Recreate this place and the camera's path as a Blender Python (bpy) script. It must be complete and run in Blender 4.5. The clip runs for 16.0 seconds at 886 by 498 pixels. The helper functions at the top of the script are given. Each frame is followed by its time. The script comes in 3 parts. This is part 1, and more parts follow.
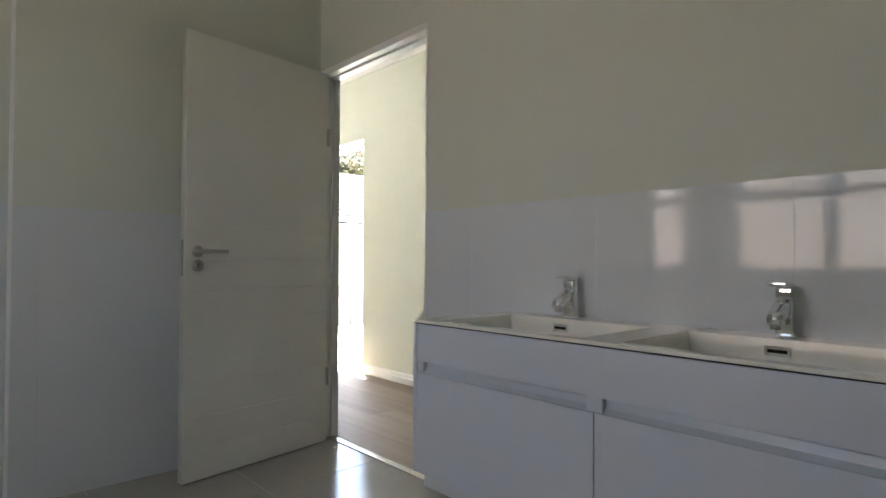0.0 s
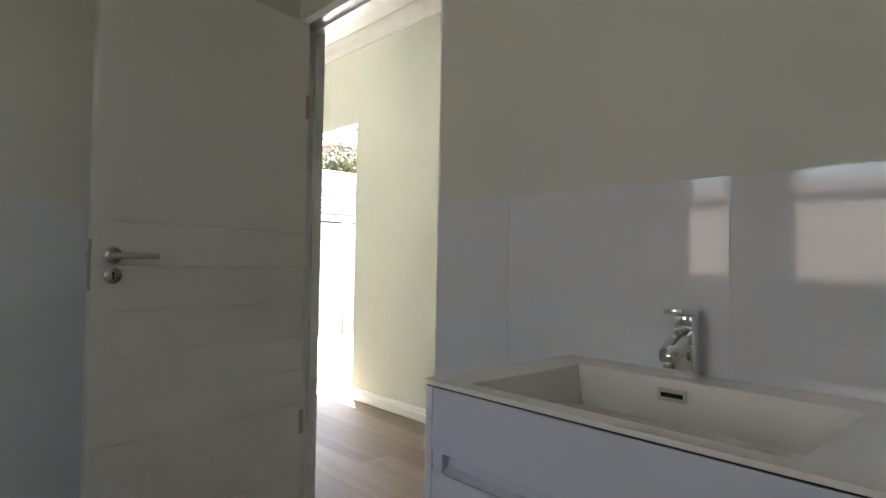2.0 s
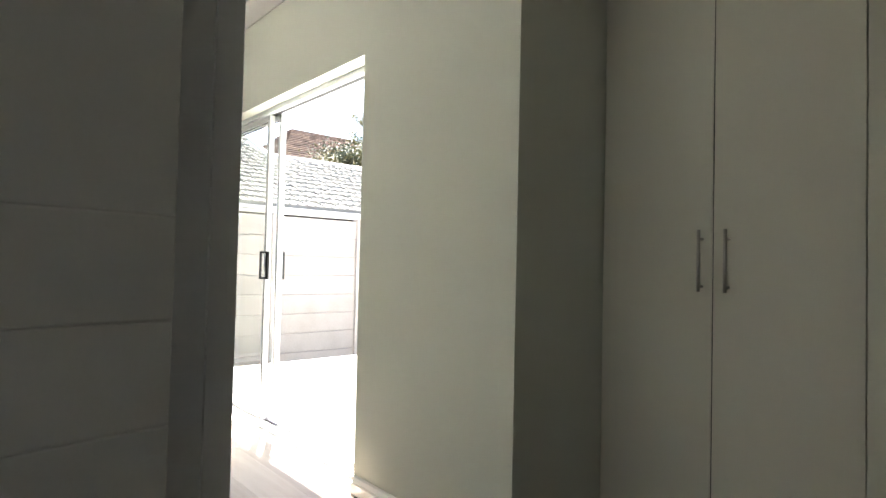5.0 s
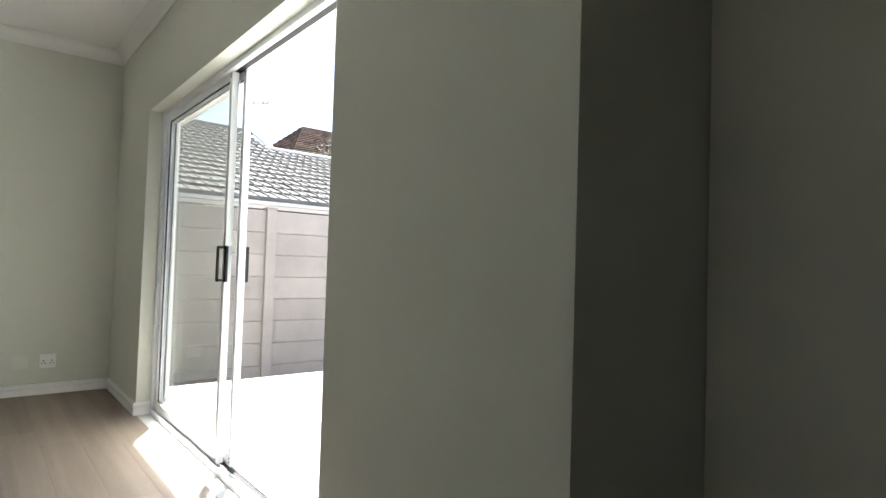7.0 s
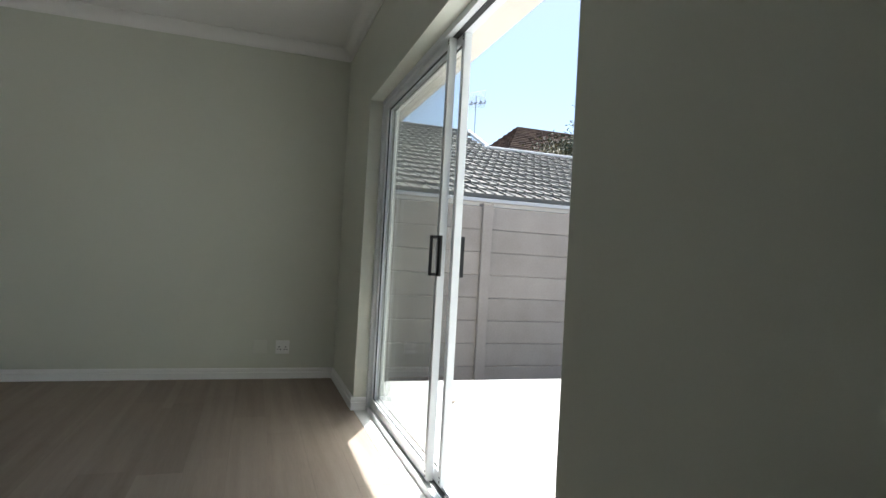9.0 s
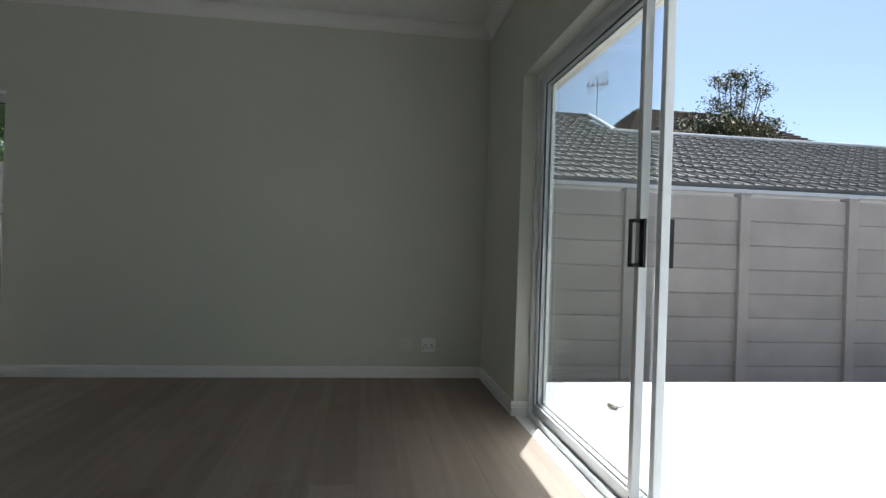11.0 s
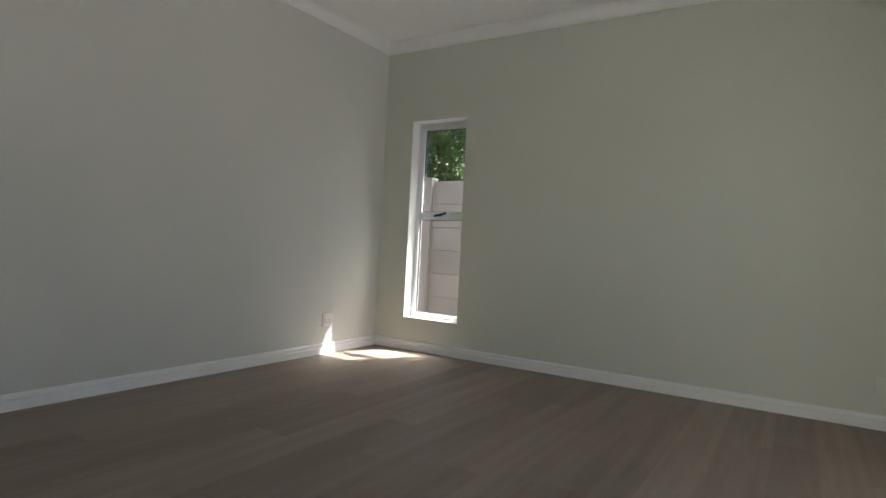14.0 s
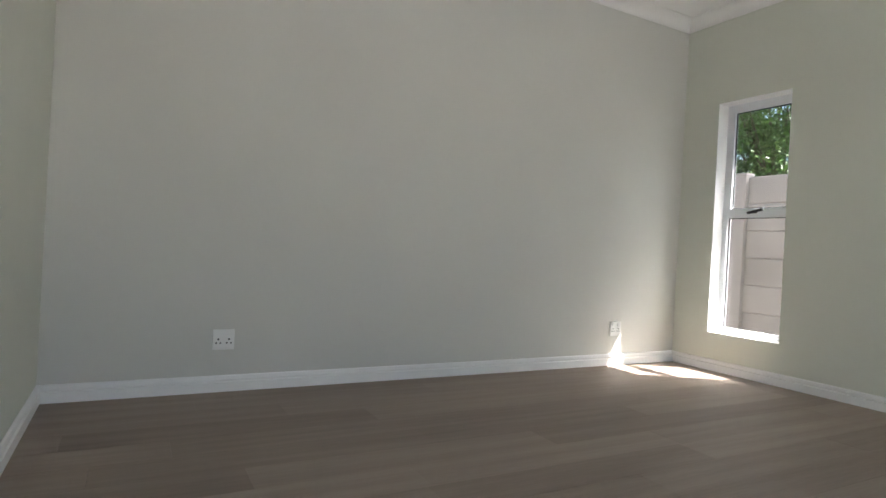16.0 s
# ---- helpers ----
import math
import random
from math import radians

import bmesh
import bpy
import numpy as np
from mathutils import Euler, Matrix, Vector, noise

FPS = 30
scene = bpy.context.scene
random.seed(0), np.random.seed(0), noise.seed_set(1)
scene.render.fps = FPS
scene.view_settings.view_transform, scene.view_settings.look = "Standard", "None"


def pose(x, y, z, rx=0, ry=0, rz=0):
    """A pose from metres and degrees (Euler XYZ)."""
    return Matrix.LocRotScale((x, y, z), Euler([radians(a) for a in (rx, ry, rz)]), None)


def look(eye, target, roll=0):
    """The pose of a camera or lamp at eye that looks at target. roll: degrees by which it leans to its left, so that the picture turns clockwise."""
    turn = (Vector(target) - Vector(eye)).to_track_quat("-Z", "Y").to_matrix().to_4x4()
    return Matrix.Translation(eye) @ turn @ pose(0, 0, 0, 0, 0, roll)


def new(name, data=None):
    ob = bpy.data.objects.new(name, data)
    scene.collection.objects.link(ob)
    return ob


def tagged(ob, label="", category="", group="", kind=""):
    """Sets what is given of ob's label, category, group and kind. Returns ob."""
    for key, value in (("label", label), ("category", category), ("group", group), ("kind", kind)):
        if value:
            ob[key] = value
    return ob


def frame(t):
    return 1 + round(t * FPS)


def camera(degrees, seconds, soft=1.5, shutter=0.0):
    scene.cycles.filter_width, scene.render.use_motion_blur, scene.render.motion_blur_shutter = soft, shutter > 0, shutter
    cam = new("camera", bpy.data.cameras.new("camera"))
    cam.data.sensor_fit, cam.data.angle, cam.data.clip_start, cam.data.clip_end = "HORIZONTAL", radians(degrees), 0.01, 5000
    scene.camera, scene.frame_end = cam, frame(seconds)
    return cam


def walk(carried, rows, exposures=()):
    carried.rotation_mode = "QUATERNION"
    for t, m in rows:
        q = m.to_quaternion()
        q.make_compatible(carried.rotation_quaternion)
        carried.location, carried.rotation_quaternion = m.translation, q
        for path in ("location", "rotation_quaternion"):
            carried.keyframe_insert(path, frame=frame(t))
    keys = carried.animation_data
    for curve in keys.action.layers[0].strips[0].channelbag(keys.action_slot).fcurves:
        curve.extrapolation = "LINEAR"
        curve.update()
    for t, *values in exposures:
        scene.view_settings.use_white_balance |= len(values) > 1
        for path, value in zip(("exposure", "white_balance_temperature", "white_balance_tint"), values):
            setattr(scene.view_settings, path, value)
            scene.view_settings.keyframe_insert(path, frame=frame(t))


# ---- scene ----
cam = camera(75.5, 16.0)
PATH = [
    (0, (2.864, -1.705, 1.023), (1.38, -0.365, 1.064), 0.2),
    (0.5, (2.724, -1.64, 1.031), (1.246, -0.293, 1.074), 0.4),
    (1, (2.544, -1.555, 1.033), (1.069, -0.205, 1.079), 0.6),
    (1.5, (2.407, -1.429, 1.028), (0.93, -0.08, 1.077), 0.8),
    (2, (2.236, -1.242, 1.056), (0.762, 0.109, 1.105), 1.0),
    (2.5, (2.013, -1.077, 1.065), (0.525, 0.259, 1.11), 1.0),
    (3, (1.81, -0.927, 1.07), (0.309, 0.394, 1.12), 0.9),
    (5.3, (0.742, -0.162, 1.115), (-0.775, 1.139, 1.17), 1.5),
    (5.5, (0.658, -0.101, 1.115), (-0.859, 1.2, 1.173), 1.7),
    (6, (0.48, 0.04, 1.113), (-1.031, 1.348, 1.171), 1.8),
    (6.5, (0.341, 0.209, 1.107), (-1.171, 1.516, 1.172), 1.9),
    (7, (0.218, 0.349, 1.098), (-1.331, 1.614, 1.161), 1.8),
    (7.5, (0.05, 0.433, 1.09), (-1.601, 1.56, 1.147), 2.0),
    (8, (-0.097, 0.502, 1.081), (-1.858, 1.448, 1.131), 2.5),
    (8.5, (-0.208, 0.551, 1.07), (-2.044, 1.342, 1.115), 2.8),
    (9, (-0.311, 0.552, 1.061), (-2.209, 1.18, 1.099), 3.2),
    (11.3, (-0.776, 0.272, 1.03), (-2.767, 0.468, 1.044), 2.5),
    (11.5, (-0.798, 0.253, 1.029), (-2.794, 0.388, 1.055), 3.1),
    (12, (-0.812, 0.229, 1.026), (-2.811, 0.154, 1.043), 3.1),
    (12.5, (-0.843, 0.226, 1.027), (-2.815, -0.104, 1.028), 3.2),
    (13, (-0.883, 0.217, 1.011), (-2.804, -0.341, 1.006), 3.2),
    (13.5, (-0.926, 0.21, 0.978), (-2.75, -0.608, 0.969), 3.1),
    (14, (-1.004, 0.181, 0.945), (-2.701, -0.878, 0.939), 3.0),
    (14.5, (-1.115, 0.129, 0.915), (-2.678, -1.118, 0.915), 2.9),
    (15, (-1.218, 0.077, 0.884), (-2.618, -1.351, 0.891), 2.9),
    (15.5, (-1.263, 0.069, 0.854), (-2.442, -1.547, 0.857), 2.9),
    (16, (-1.28, 0.071, 0.836), (-2.234, -1.687, 0.832), 3.1),
]
walk(cam, [(t, look(eye, target, roll)) for t, eye, target, roll in PATH],
     exposures=[(0, 4.72, 6800, 10), (2, 4.55, 6800, 10), (3, 4.32, 6800, 9), (5.5, 3.35, 6650, 10), (7, 2.55, 6450, 10), (9, 1.5, 6200, 7), (11.5, 1.05, 5950, 7), (13, 1.62, 6400, 11), (14.5, 2.05, 6400, 12), (16, 2.55, 6350, 12)])

# ---- world, sun ----
SUN_TO = Vector((-0.55, 0.30, 1.0)).normalized()
world = bpy.data.worlds.new("sky")
scene.world = world
world.use_nodes = True
wn = world.node_tree
sky = wn.nodes.new("ShaderNodeTexSky")
sky.sky_type = 'NISHITA'
sky.sun_disc = False
sky.sun_elevation = math.asin(SUN_TO.z)
sky.sun_rotation = math.atan2(SUN_TO.x, SUN_TO.y)
wn.links.new(sky.outputs[0], wn.nodes["Background"].inputs[0])
wn.nodes["Background"].inputs[1].default_value = 0.072
sun = new("sun", bpy.data.lights.new("sun", 'SUN'))
sun.data.energy, sun.data.angle, sun.data.color = 4.2, radians(0.5), (1.0, 0.965, 0.91)
sun.matrix_world = look((0, 0, 20), Vector((0, 0, 20)) - SUN_TO)

# area lamp added in the wide bathroom window's upper part, standing in for daylight
lamp = new("sky_fill_bathroom", bpy.data.lights.new("sky_fill_bathroom", 'AREA'))
lamp.data.shape, lamp.data.size, lamp.data.size_y, lamp.data.energy = 'RECTANGLE', 1.4, 0.3, 0.13
lamp.data.color = (1.0, 0.98, 0.93)
lamp.matrix_world = look((1.55, -3.594, 1.92), (0.9, 0, 1.0))

# ---- materials ----


def material(name, base, rough=0.6, metal=0.0, vary=0.06, scale=3.0, grain=60.0, bump=0.05, coat=0.0, stretch=(1, 1, 1),
             spread=0.0, island=False, spec=0.5, second=None):
    """A painted, stone, wood or metal surface: two scales of tone, and fine relief."""
    mat = bpy.data.materials.new(name)
    mat.use_nodes = True
    nt = mat.node_tree
    b = nt.nodes["Principled BSDF"]
    b.inputs["Roughness"].default_value = rough
    b.inputs["Metallic"].default_value = metal
    b.inputs["Coat Weight"].default_value = coat
    b.inputs["Specular IOR Level"].default_value = spec
    co = nt.nodes.new("ShaderNodeTexCoord")
    mp = nt.nodes.new("ShaderNodeMapping")
    mp.inputs["Scale"].default_value = stretch
    geo = nt.nodes.new("ShaderNodeNewGeometry")
    nt.links.new(geo.outputs["Position"], mp.inputs[0])
    n1 = nt.nodes.new("ShaderNodeTexNoise")
    n1.inputs["Scale"].default_value = scale
    n1.inputs["Detail"].default_value = 4
    n2 = nt.nodes.new("ShaderNodeTexNoise")
    n2.inputs["Scale"].default_value = grain
    n2.inputs["Detail"].default_value = 3
    nt.links.new(mp.outputs[0], n1.inputs["Vector"])
    nt.links.new(mp.outputs[0], n2.inputs["Vector"])
    add = nt.nodes.new("ShaderNodeMath")
    add.operation = 'ADD'
    half = nt.nodes.new("ShaderNodeMath")
    half.operation = 'MULTIPLY'
    half.inputs[1].default_value = 0.5
    nt.links.new(n2.outputs[0], half.inputs[0])
    nt.links.new(n1.outputs[0], add.inputs[0])
    nt.links.new(half.outputs[0], add.inputs[1])
    last = add.outputs[0]
    if spread:
        info = nt.nodes.new("ShaderNodeNewGeometry" if island else "ShaderNodeObjectInfo")
        mul = nt.nodes.new("ShaderNodeMath")
        mul.operation = 'MULTIPLY_ADD'
        mul.inputs[1].default_value = spread
        nt.links.new(info.outputs["Random Per Island" if island else "Random"], mul.inputs[0])
        nt.links.new(last, mul.inputs[2])
        last = mul.outputs[0]
    ramp = nt.nodes.new("ShaderNodeMapRange")
    ramp.inputs[1].default_value, ramp.inputs[2].default_value = 0.35, 1.15 + spread
    nt.links.new(last, ramp.inputs[0])
    mix = nt.nodes.new("ShaderNodeMix")
    mix.data_type = 'RGBA'
    dark = [c * (1 - 2 * vary) for c in base] if second is None else second
    light = [min(1, c * (1 + 2 * vary)) for c in base]
    mix.inputs[6].default_value = (*dark, 1)
    mix.inputs[7].default_value = (*light, 1)
    nt.links.new(ramp.outputs[0], mix.inputs[0])
    nt.links.new(mix.outputs[2], b.inputs["Base Color"])
    if bump:
        bp = nt.nodes.new("ShaderNodeBump")
        bp.inputs["Strength"].default_value = bump
        bp.inputs["Distance"].default_value = 0.01
        nt.links.new(n2.outputs[0], bp.inputs["Height"])
        nt.links.new(bp.outputs[0], b.inputs["Normal"])
    return mat


def glass(name, tint=(0.975, 0.995, 0.985)):
    mat = bpy.data.materials.new(name)
    mat.use_nodes = True
    nt = mat.node_tree
    b = nt.nodes["Principled BSDF"]
    b.inputs["Base Color"].default_value = (*tint, 1)
    b.inputs["Roughness"].default_value = 0.0
    b.inputs["IOR"].default_value = 1.45
    b.inputs["Transmission Weight"].default_value = 1.0
    return mat


WALL = material("wall_paint", (0.672, 0.685, 0.602), 0.75, vary=0.02, scale=1.2, grain=350, bump=0.06)
# wall_paint in a greyer tone, for the south wall only
GREYW = material("greyer_wall_tone", (0.668, 0.662, 0.618), 0.75, vary=0.02, scale=1.2, grain=350, bump=0.06)
CEIL = material("ceiling_paint", (0.86, 0.85, 0.83), 0.8, vary=0.015, scale=0.8, grain=200, bump=0.03)
WHITE = material("white_gloss_paint", (0.87, 0.87, 0.86), 0.35, vary=0.02, scale=4, grain=120, bump=0.02)
DOORP = material("door_paint", (0.82, 0.81, 0.75), 0.42, vary=0.02, scale=3, grain=140, bump=0.04)
TILE = material("glazed_tile", (0.71, 0.735, 0.755), 0.06, spec=0.4, vary=0.012, scale=2, grain=30, bump=0.006, spread=0.1)
GROUT = material("grout", (0.72, 0.72, 0.71), 0.85, vary=0.05, scale=8)
FTILE = material("floor_tile", (0.42, 0.40, 0.37), 0.16, vary=0.06, scale=3, grain=70, bump=0.01, spread=0.15)
PLANK = material("laminate", (0.345, 0.283, 0.230), 0.52, spec=0.22, vary=0.10, scale=2.2, grain=26, bump=0.05, stretch=(0.35, 7, 1),
                 spread=0.45, second=(0.215, 0.170, 0.139))
VAN = material("vanity_lacquer", (0.66, 0.695, 0.77), 0.25, vary=0.01, scale=2, grain=80, bump=0.01)
VANG = material("vanity_channel", (0.55, 0.60, 0.67), 0.35, vary=0.02)
BASIN = material("basin_resin", (0.87, 0.85, 0.77), 0.15, vary=0.01, scale=3, bump=0.0)
CHROME = material("chrome", (0.86, 0.87, 0.88), 0.05, 1.0, vary=0.01, bump=0.0)
STEEL = material("brushed_steel", (0.52, 0.50, 0.46), 0.3, 1.0, vary=0.04, scale=20, grain=200, bump=0.02)
BLACK = material("black_plastic", (0.016, 0.016, 0.017), 0.5, spec=.25, vary=0.1, bump=0.02)
ALU = material("white_aluminium", (0.80, 0.82, 0.84), 0.3, vary=0.015, scale=4, bump=0.01)
RUBBER = material("glazing_gasket", (0.03, 0.03, 0.03), 0.7, vary=0.1)
CUPB = material("cupboard_melamine", (0.70, 0.68, 0.58), 0.5, vary=0.015, scale=2, grain=150, bump=0.02)
PLATE = material("painted_plate", (0.72, 0.725, 0.65), 0.4, vary=0.01, bump=0.0)
PLASTIC = material("socket_plastic", (0.88, 0.88, 0.86), 0.3, vary=0.01, bump=0.0)
CONC = material("precast_concrete", (0.31, 0.275, 0.252), 0.9, vary=0.12, scale=2.5, grain=45, bump=0.25, spread=0.3)
PAVE = material("patio_concrete", (0.72, 0.71, 0.69), 0.85, vary=0.05, scale=1.5, grain=90, bump=0.12)
SOIL = material("bare_ground", (0.30, 0.26, 0.21), 0.95, vary=0.15, scale=0.8, grain=30, bump=0.3)
ROOFT = material("roof_tile", (0.195, 0.187, 0.168), 0.85, vary=0.14, scale=3, grain=40, bump=0.2, spread=0.4)
ROOFI = material("roof_tile_joined", (0.195, 0.187, 0.168), 0.85, vary=0.14, scale=3, grain=40, bump=0.2, spread=0.4, island=True)
BROWN = material("brown_roof_tile", (0.075, 0.048, 0.036), 0.95, vary=0.4, scale=5, grain=25, bump=0.1, spec=0.1, spread=.8, island=True)
PLASTER = material("outer_plaster", (0.66, 0.62, 0.55), 0.85, vary=0.04, scale=2, grain=160, bump=0.15)
PINK = material("pink_plaster", (0.50, 0.42, 0.39), 0.85, vary=0.04, scale=2, grain=160, bump=0.1)
BARK = material("bark", (0.12, 0.085, 0.06), 0.9, vary=0.2, scale=8, grain=50, bump=0.4)
LEAF = material("green_leaf", (0.10, 0.19, 0.035), 0.45, vary=0.25, scale=3, grain=20, bump=0.0, spread=0.9, island=True)
PINE = material("dark_leaf", (0.045, 0.065, 0.035), 0.6, vary=0.25, scale=3, grain=20, bump=0.0, spread=0.9, island=True)
OLIVE = material("olive_leaf", (0.14, 0.12, 0.045), 0.6, vary=0.25, scale=3, grain=20, bump=0.0, spread=0.9, island=True)
DRY = material("dry_leaf", (0.20, 0.15, 0.10), 0.8, vary=0.2)
GLASS = glass("clear_glass")
SCREEN = glass("shower_glass", (0.97, 0.99, 0.98))

# ---- mesh helpers ----


def box(bm, x0, x1, y0, y1, z0, z1, bevel=0.0):
    vs = [bm.verts.new(p) for p in ((x0, y0, z0), (x1, y0, z0), (x1, y1, z0), (x0, y1, z0),
                                    (x0, y0, z1), (x1, y0, z1), (x1, y1, z1), (x0, y1, z1))]
    fs = [bm.faces.new([vs[i] for i in f]) for f in
          ((0, 3, 2, 1), (4, 5, 6, 7), (0, 1, 5, 4), (1, 2, 6, 5), (2, 3, 7, 6), (3, 0, 4, 7))]
    if bevel:
        es = list({e for f in fs for e in f.edges})
        bmesh.ops.bevel(bm, geom=es, offset=bevel, segments=2, affect='EDGES', profile=0.6)
    return bm


def boxes(*rows, bevel=0.0):
    bm = bmesh.new()
    for r in rows:
        box(bm, *r, bevel=bevel)
    return bm


def cyl(bm, a, b, r, seg=16, r2=None):
    """A rod from a to b."""
    a, b = Vector(a), Vector(b)
    d = b - a
    m = Matrix.Translation((a + b) / 2) @ d.to_track_quat('Z', 'Y').to_matrix().to_4x4()
    bmesh.ops.create_cone(bm, cap_ends=True, segments=seg, radius1=r, radius2=r if r2 is None else r2, depth=d.length, matrix=m)
    return bm


def extrude(profile, a, b, up=Vector((0, 0, 1)), side=None):
    """A moulding: the profile (out, up) drawn from a to b, its out axis along side."""
    a, b, side = Vector(a), Vector(b), Vector(side)
    bm = bmesh.new()
    ends = [[bm.verts.new(p + side * o + up * u) for o, u in profile] for p in (a, b)]
    n = len(profile)
    for i in range(n):
        bm.faces.new((ends[0][i], ends[0][(i + 1) % n], ends[1][(i + 1) % n], ends[1][i]))
    bm.faces.new(ends[0]), bm.faces.new(ends[1][::-1])
    return bm


def mesh_of(name, bm, mat, smooth=False):
    bmesh.ops.recalc_face_normals(bm, faces=bm.faces[:])
    me = bpy.data.meshes.new(name)
    bm.to_mesh(me)
    bm.free()
    me.materials.append(mat)
    if smooth:
        me.shade_auto_smooth(angle=radians(40)) if hasattr(me, "shade_auto_smooth") else me.shade_smooth()
    return me


def part(name, bm, mat, parent, label="", smooth=False):
    ob = new(name, mesh_of(name, bm, mat, smooth))
    ob.parent = parent
    if label:
        ob["label"] = label
    return ob


def thing(name, label, category, at=(0, 0, 0), group="", kind=""):
    ob = new(name)
    ob.location = at
    ob.empty_display_size = 0.1
    return tagged(ob, label, category, group, kind)


def solid(name, bm, mat, label, category, kind="structure", smooth=False):
    return tagged(new(name, mesh_of(name, bm, mat, smooth)), label, category, kind=kind)


# ---- plan ----
XW, XE, YN, YS = -5.272, -0.914, 1.262, -3.19      # bedroom faces
DT = 0.10                                          # door wall thickness
XB, XBE, YB = -0.10, 4.2, -3.6                     # bathroom faces
XC, YC, XP = -0.488, 1.79, 2.2                     # cupboard recess, passage end
HC = 2.815                                          # ceiling
SL0, SL1, SLH = -4.235, -1.512, 2.14               # sliding door opening
WY0, WY1, WZ0, WZ1 = -2.872, -2.305, 0.29, 2.080    # west window opening
DW, DH = 0.853, 2.09                               # door opening

solid("wall_west", boxes((XW - .22, XW, YS - .22, WY0, -.3, HC), (XW - .22, XW, WY1, YN + .22, -.3, HC),
      (XW - .22, XW, WY0, WY1, -.3, WZ0), (XW - .22, XW, WY0, WY1, WZ1, HC)), WALL,
      "plain grey-green painted wall with a narrow window", "wall")
solid("wall_north", boxes((XW, SL0, YN, YN + .22, -.3, HC), (SL0, SL1, YN, YN + .22, SLH, HC), (SL1, XC, YN, YN + .22, -.3, HC),
      (XC - .22, XC, YN + .22, 2.42, -.3, HC)), WALL, "grey-green painted wall with a wide sliding door opening", "wall")
solid("wall_south", boxes((XW, XE + .11, YS - .22, YS, -.3, HC)), GREYW, "plain painted bedroom wall in a greyer tone", "wall")
solid("wall_east", boxes((XE, XE + .11, YS, 0, -.3, HC)), WALL, "plain grey-green painted partition wall", "wall")
solid("wall_door", boxes((XE, -.08, 0, DT, -.3, HC), (-.08, DW + .012, 0, DT, DH + .035, HC), (DW + .012, XBE, 0, DT, -.3, HC)), WALL,
      "grey-green painted wall with the bathroom doorway", "wall")
solid("wall_bathroom_west", boxes((XB - .11, XB, YB, 0, -.3, HC)), WALL, "grey-green painted bathroom wall above white tiles", "wall")
solid("wall_bathroom_east", boxes((XBE, XBE + .11, YB - .22, DT, -.3, HC)), WALL, "plain bathroom wall behind the camera", "wall")
solid("wall_bathroom_south", boxes((XB - .11, -.02, YB - .22, YB, -.3, HC), (.40, .80, YB - .22, YB, -.3, HC), (2.30, XBE, YB - .22, YB, -.3, HC),
      (-.02, .40, YB - .22, YB, -.3, .93), (.80, 2.30, YB - .22, YB, -.3, .93),
      (-.02, .40, YB - .22, YB, 2.1, HC), (.80, 2.30, YB - .22, YB, 2.1, HC)), WALL, "painted bathroom wall with two windows", "wall")
solid("wall_recess", boxes((XC, XP, 2.42, 2.53, -.3, HC), (XP, XP + .11, DT, 2.53, -.3, HC)), WALL, "plain wall closing the cupboard recess", "wall")
bm = boxes((XW - .22, XBE + .11, YB - .22, YN + .22, HC, HC + .12), (XC - .22, XP + .11, YN + .22, 2.53, HC, HC + .12))
solid("ceiling", bm, CEIL, "flat white painted plaster ceiling", "ceiling")
# Unseen west eave trims the sun patch; added south eave dims the bathroom
solid("roof_eave_and_shades", boxes((XW - .5, XBE + .4, YN + .22, 1.83, 2.36, 2.52), (-5.90, XW - .22, YB - .5, YN + .22, 2.5, 2.66), (XB - .3, XBE + .4, YB - .85, YB - .22, 2.36, 2.52)), PLASTER,
      "beige plastered eave above the sliding door, with unseen eaves added west and south", "eave")
solid("floor_slab", boxes((XW - .22, XBE + .11, YB - .22, YN + .22, -.3, -.03), (XC, XP, YN + .22, 2.42, -.3, -.03), (SL0, SL1, YN + .006, YN + .22, -.03, 0.0)), GROUT, "concrete floor slab under the rooms", "floor")

SK = [(0, 0), (.018, 0), (.018, .050), (.006, .054), (.006, .061), (.016, .065), (.012, .082), (.004, .087), (0, .087)]
for a, b, s in (((XW, YS), (XW, YN), (1, 0)), ((XW, YS), (XE, YS), (0, 1)), ((XE, YS), (XE, DT), (-1, 0)), ((XE, DT), (-.082, DT), (0, 1)),
                ((XW, YN), (SL0, YN), (0, -1)), ((SL0, YN - .018), (SL0, YN + .10), (1, 0)), ((SL1, YN), (XC, YN), (0, -1)),
                ((XC, YN - .018), (XC, YC), (1, 0)), ((DW + .035, DT), (XP, DT), (0, 1)), ((XP, DT), (XP, YC), (-1, 0))):
    bm = extrude(SK, (*a, 0), (*b, 0), side=(*s, 0))
    solid("baseboard", bm, WHITE, "white moulded skirting board along the wall", "skirting board")
CV = [(0, -.09), (.006, -.09)] + [(.006 + .084 * (1 - math.cos(k * math.pi / 16)), -.088 + .083 * math.sin(k * math.pi / 16)) for k in range(1, 9)] + [(.09, 0), (0, 0)]
for a, b, s in (((XW, YS), (XW, YN), (1, 0)), ((XW, YS), (XE, YS), (0, 1)), ((XE, YS), (XE, DT), (-1, 0)), ((XE, DT), (XP, DT), (0, 1)),
                ((XW, YN), (XC, YN), (0, -1))):
    solid("trim", extrude(CV, (*a, HC), (*b, HC), side=(*s, 0)), CEIL, "white coved plaster cornice", "cornice")

# ---- ground outside ----
solid("ground", boxes((-400, 400, -400, 400, -.75, -.47)), SOIL, "bare sandy ground round the house", "ground")
solid("patio", boxes((-5.5, 4, YN + .22, 9, -.47, -.09)), PAVE, "very light concrete patio in full sun", "patio")

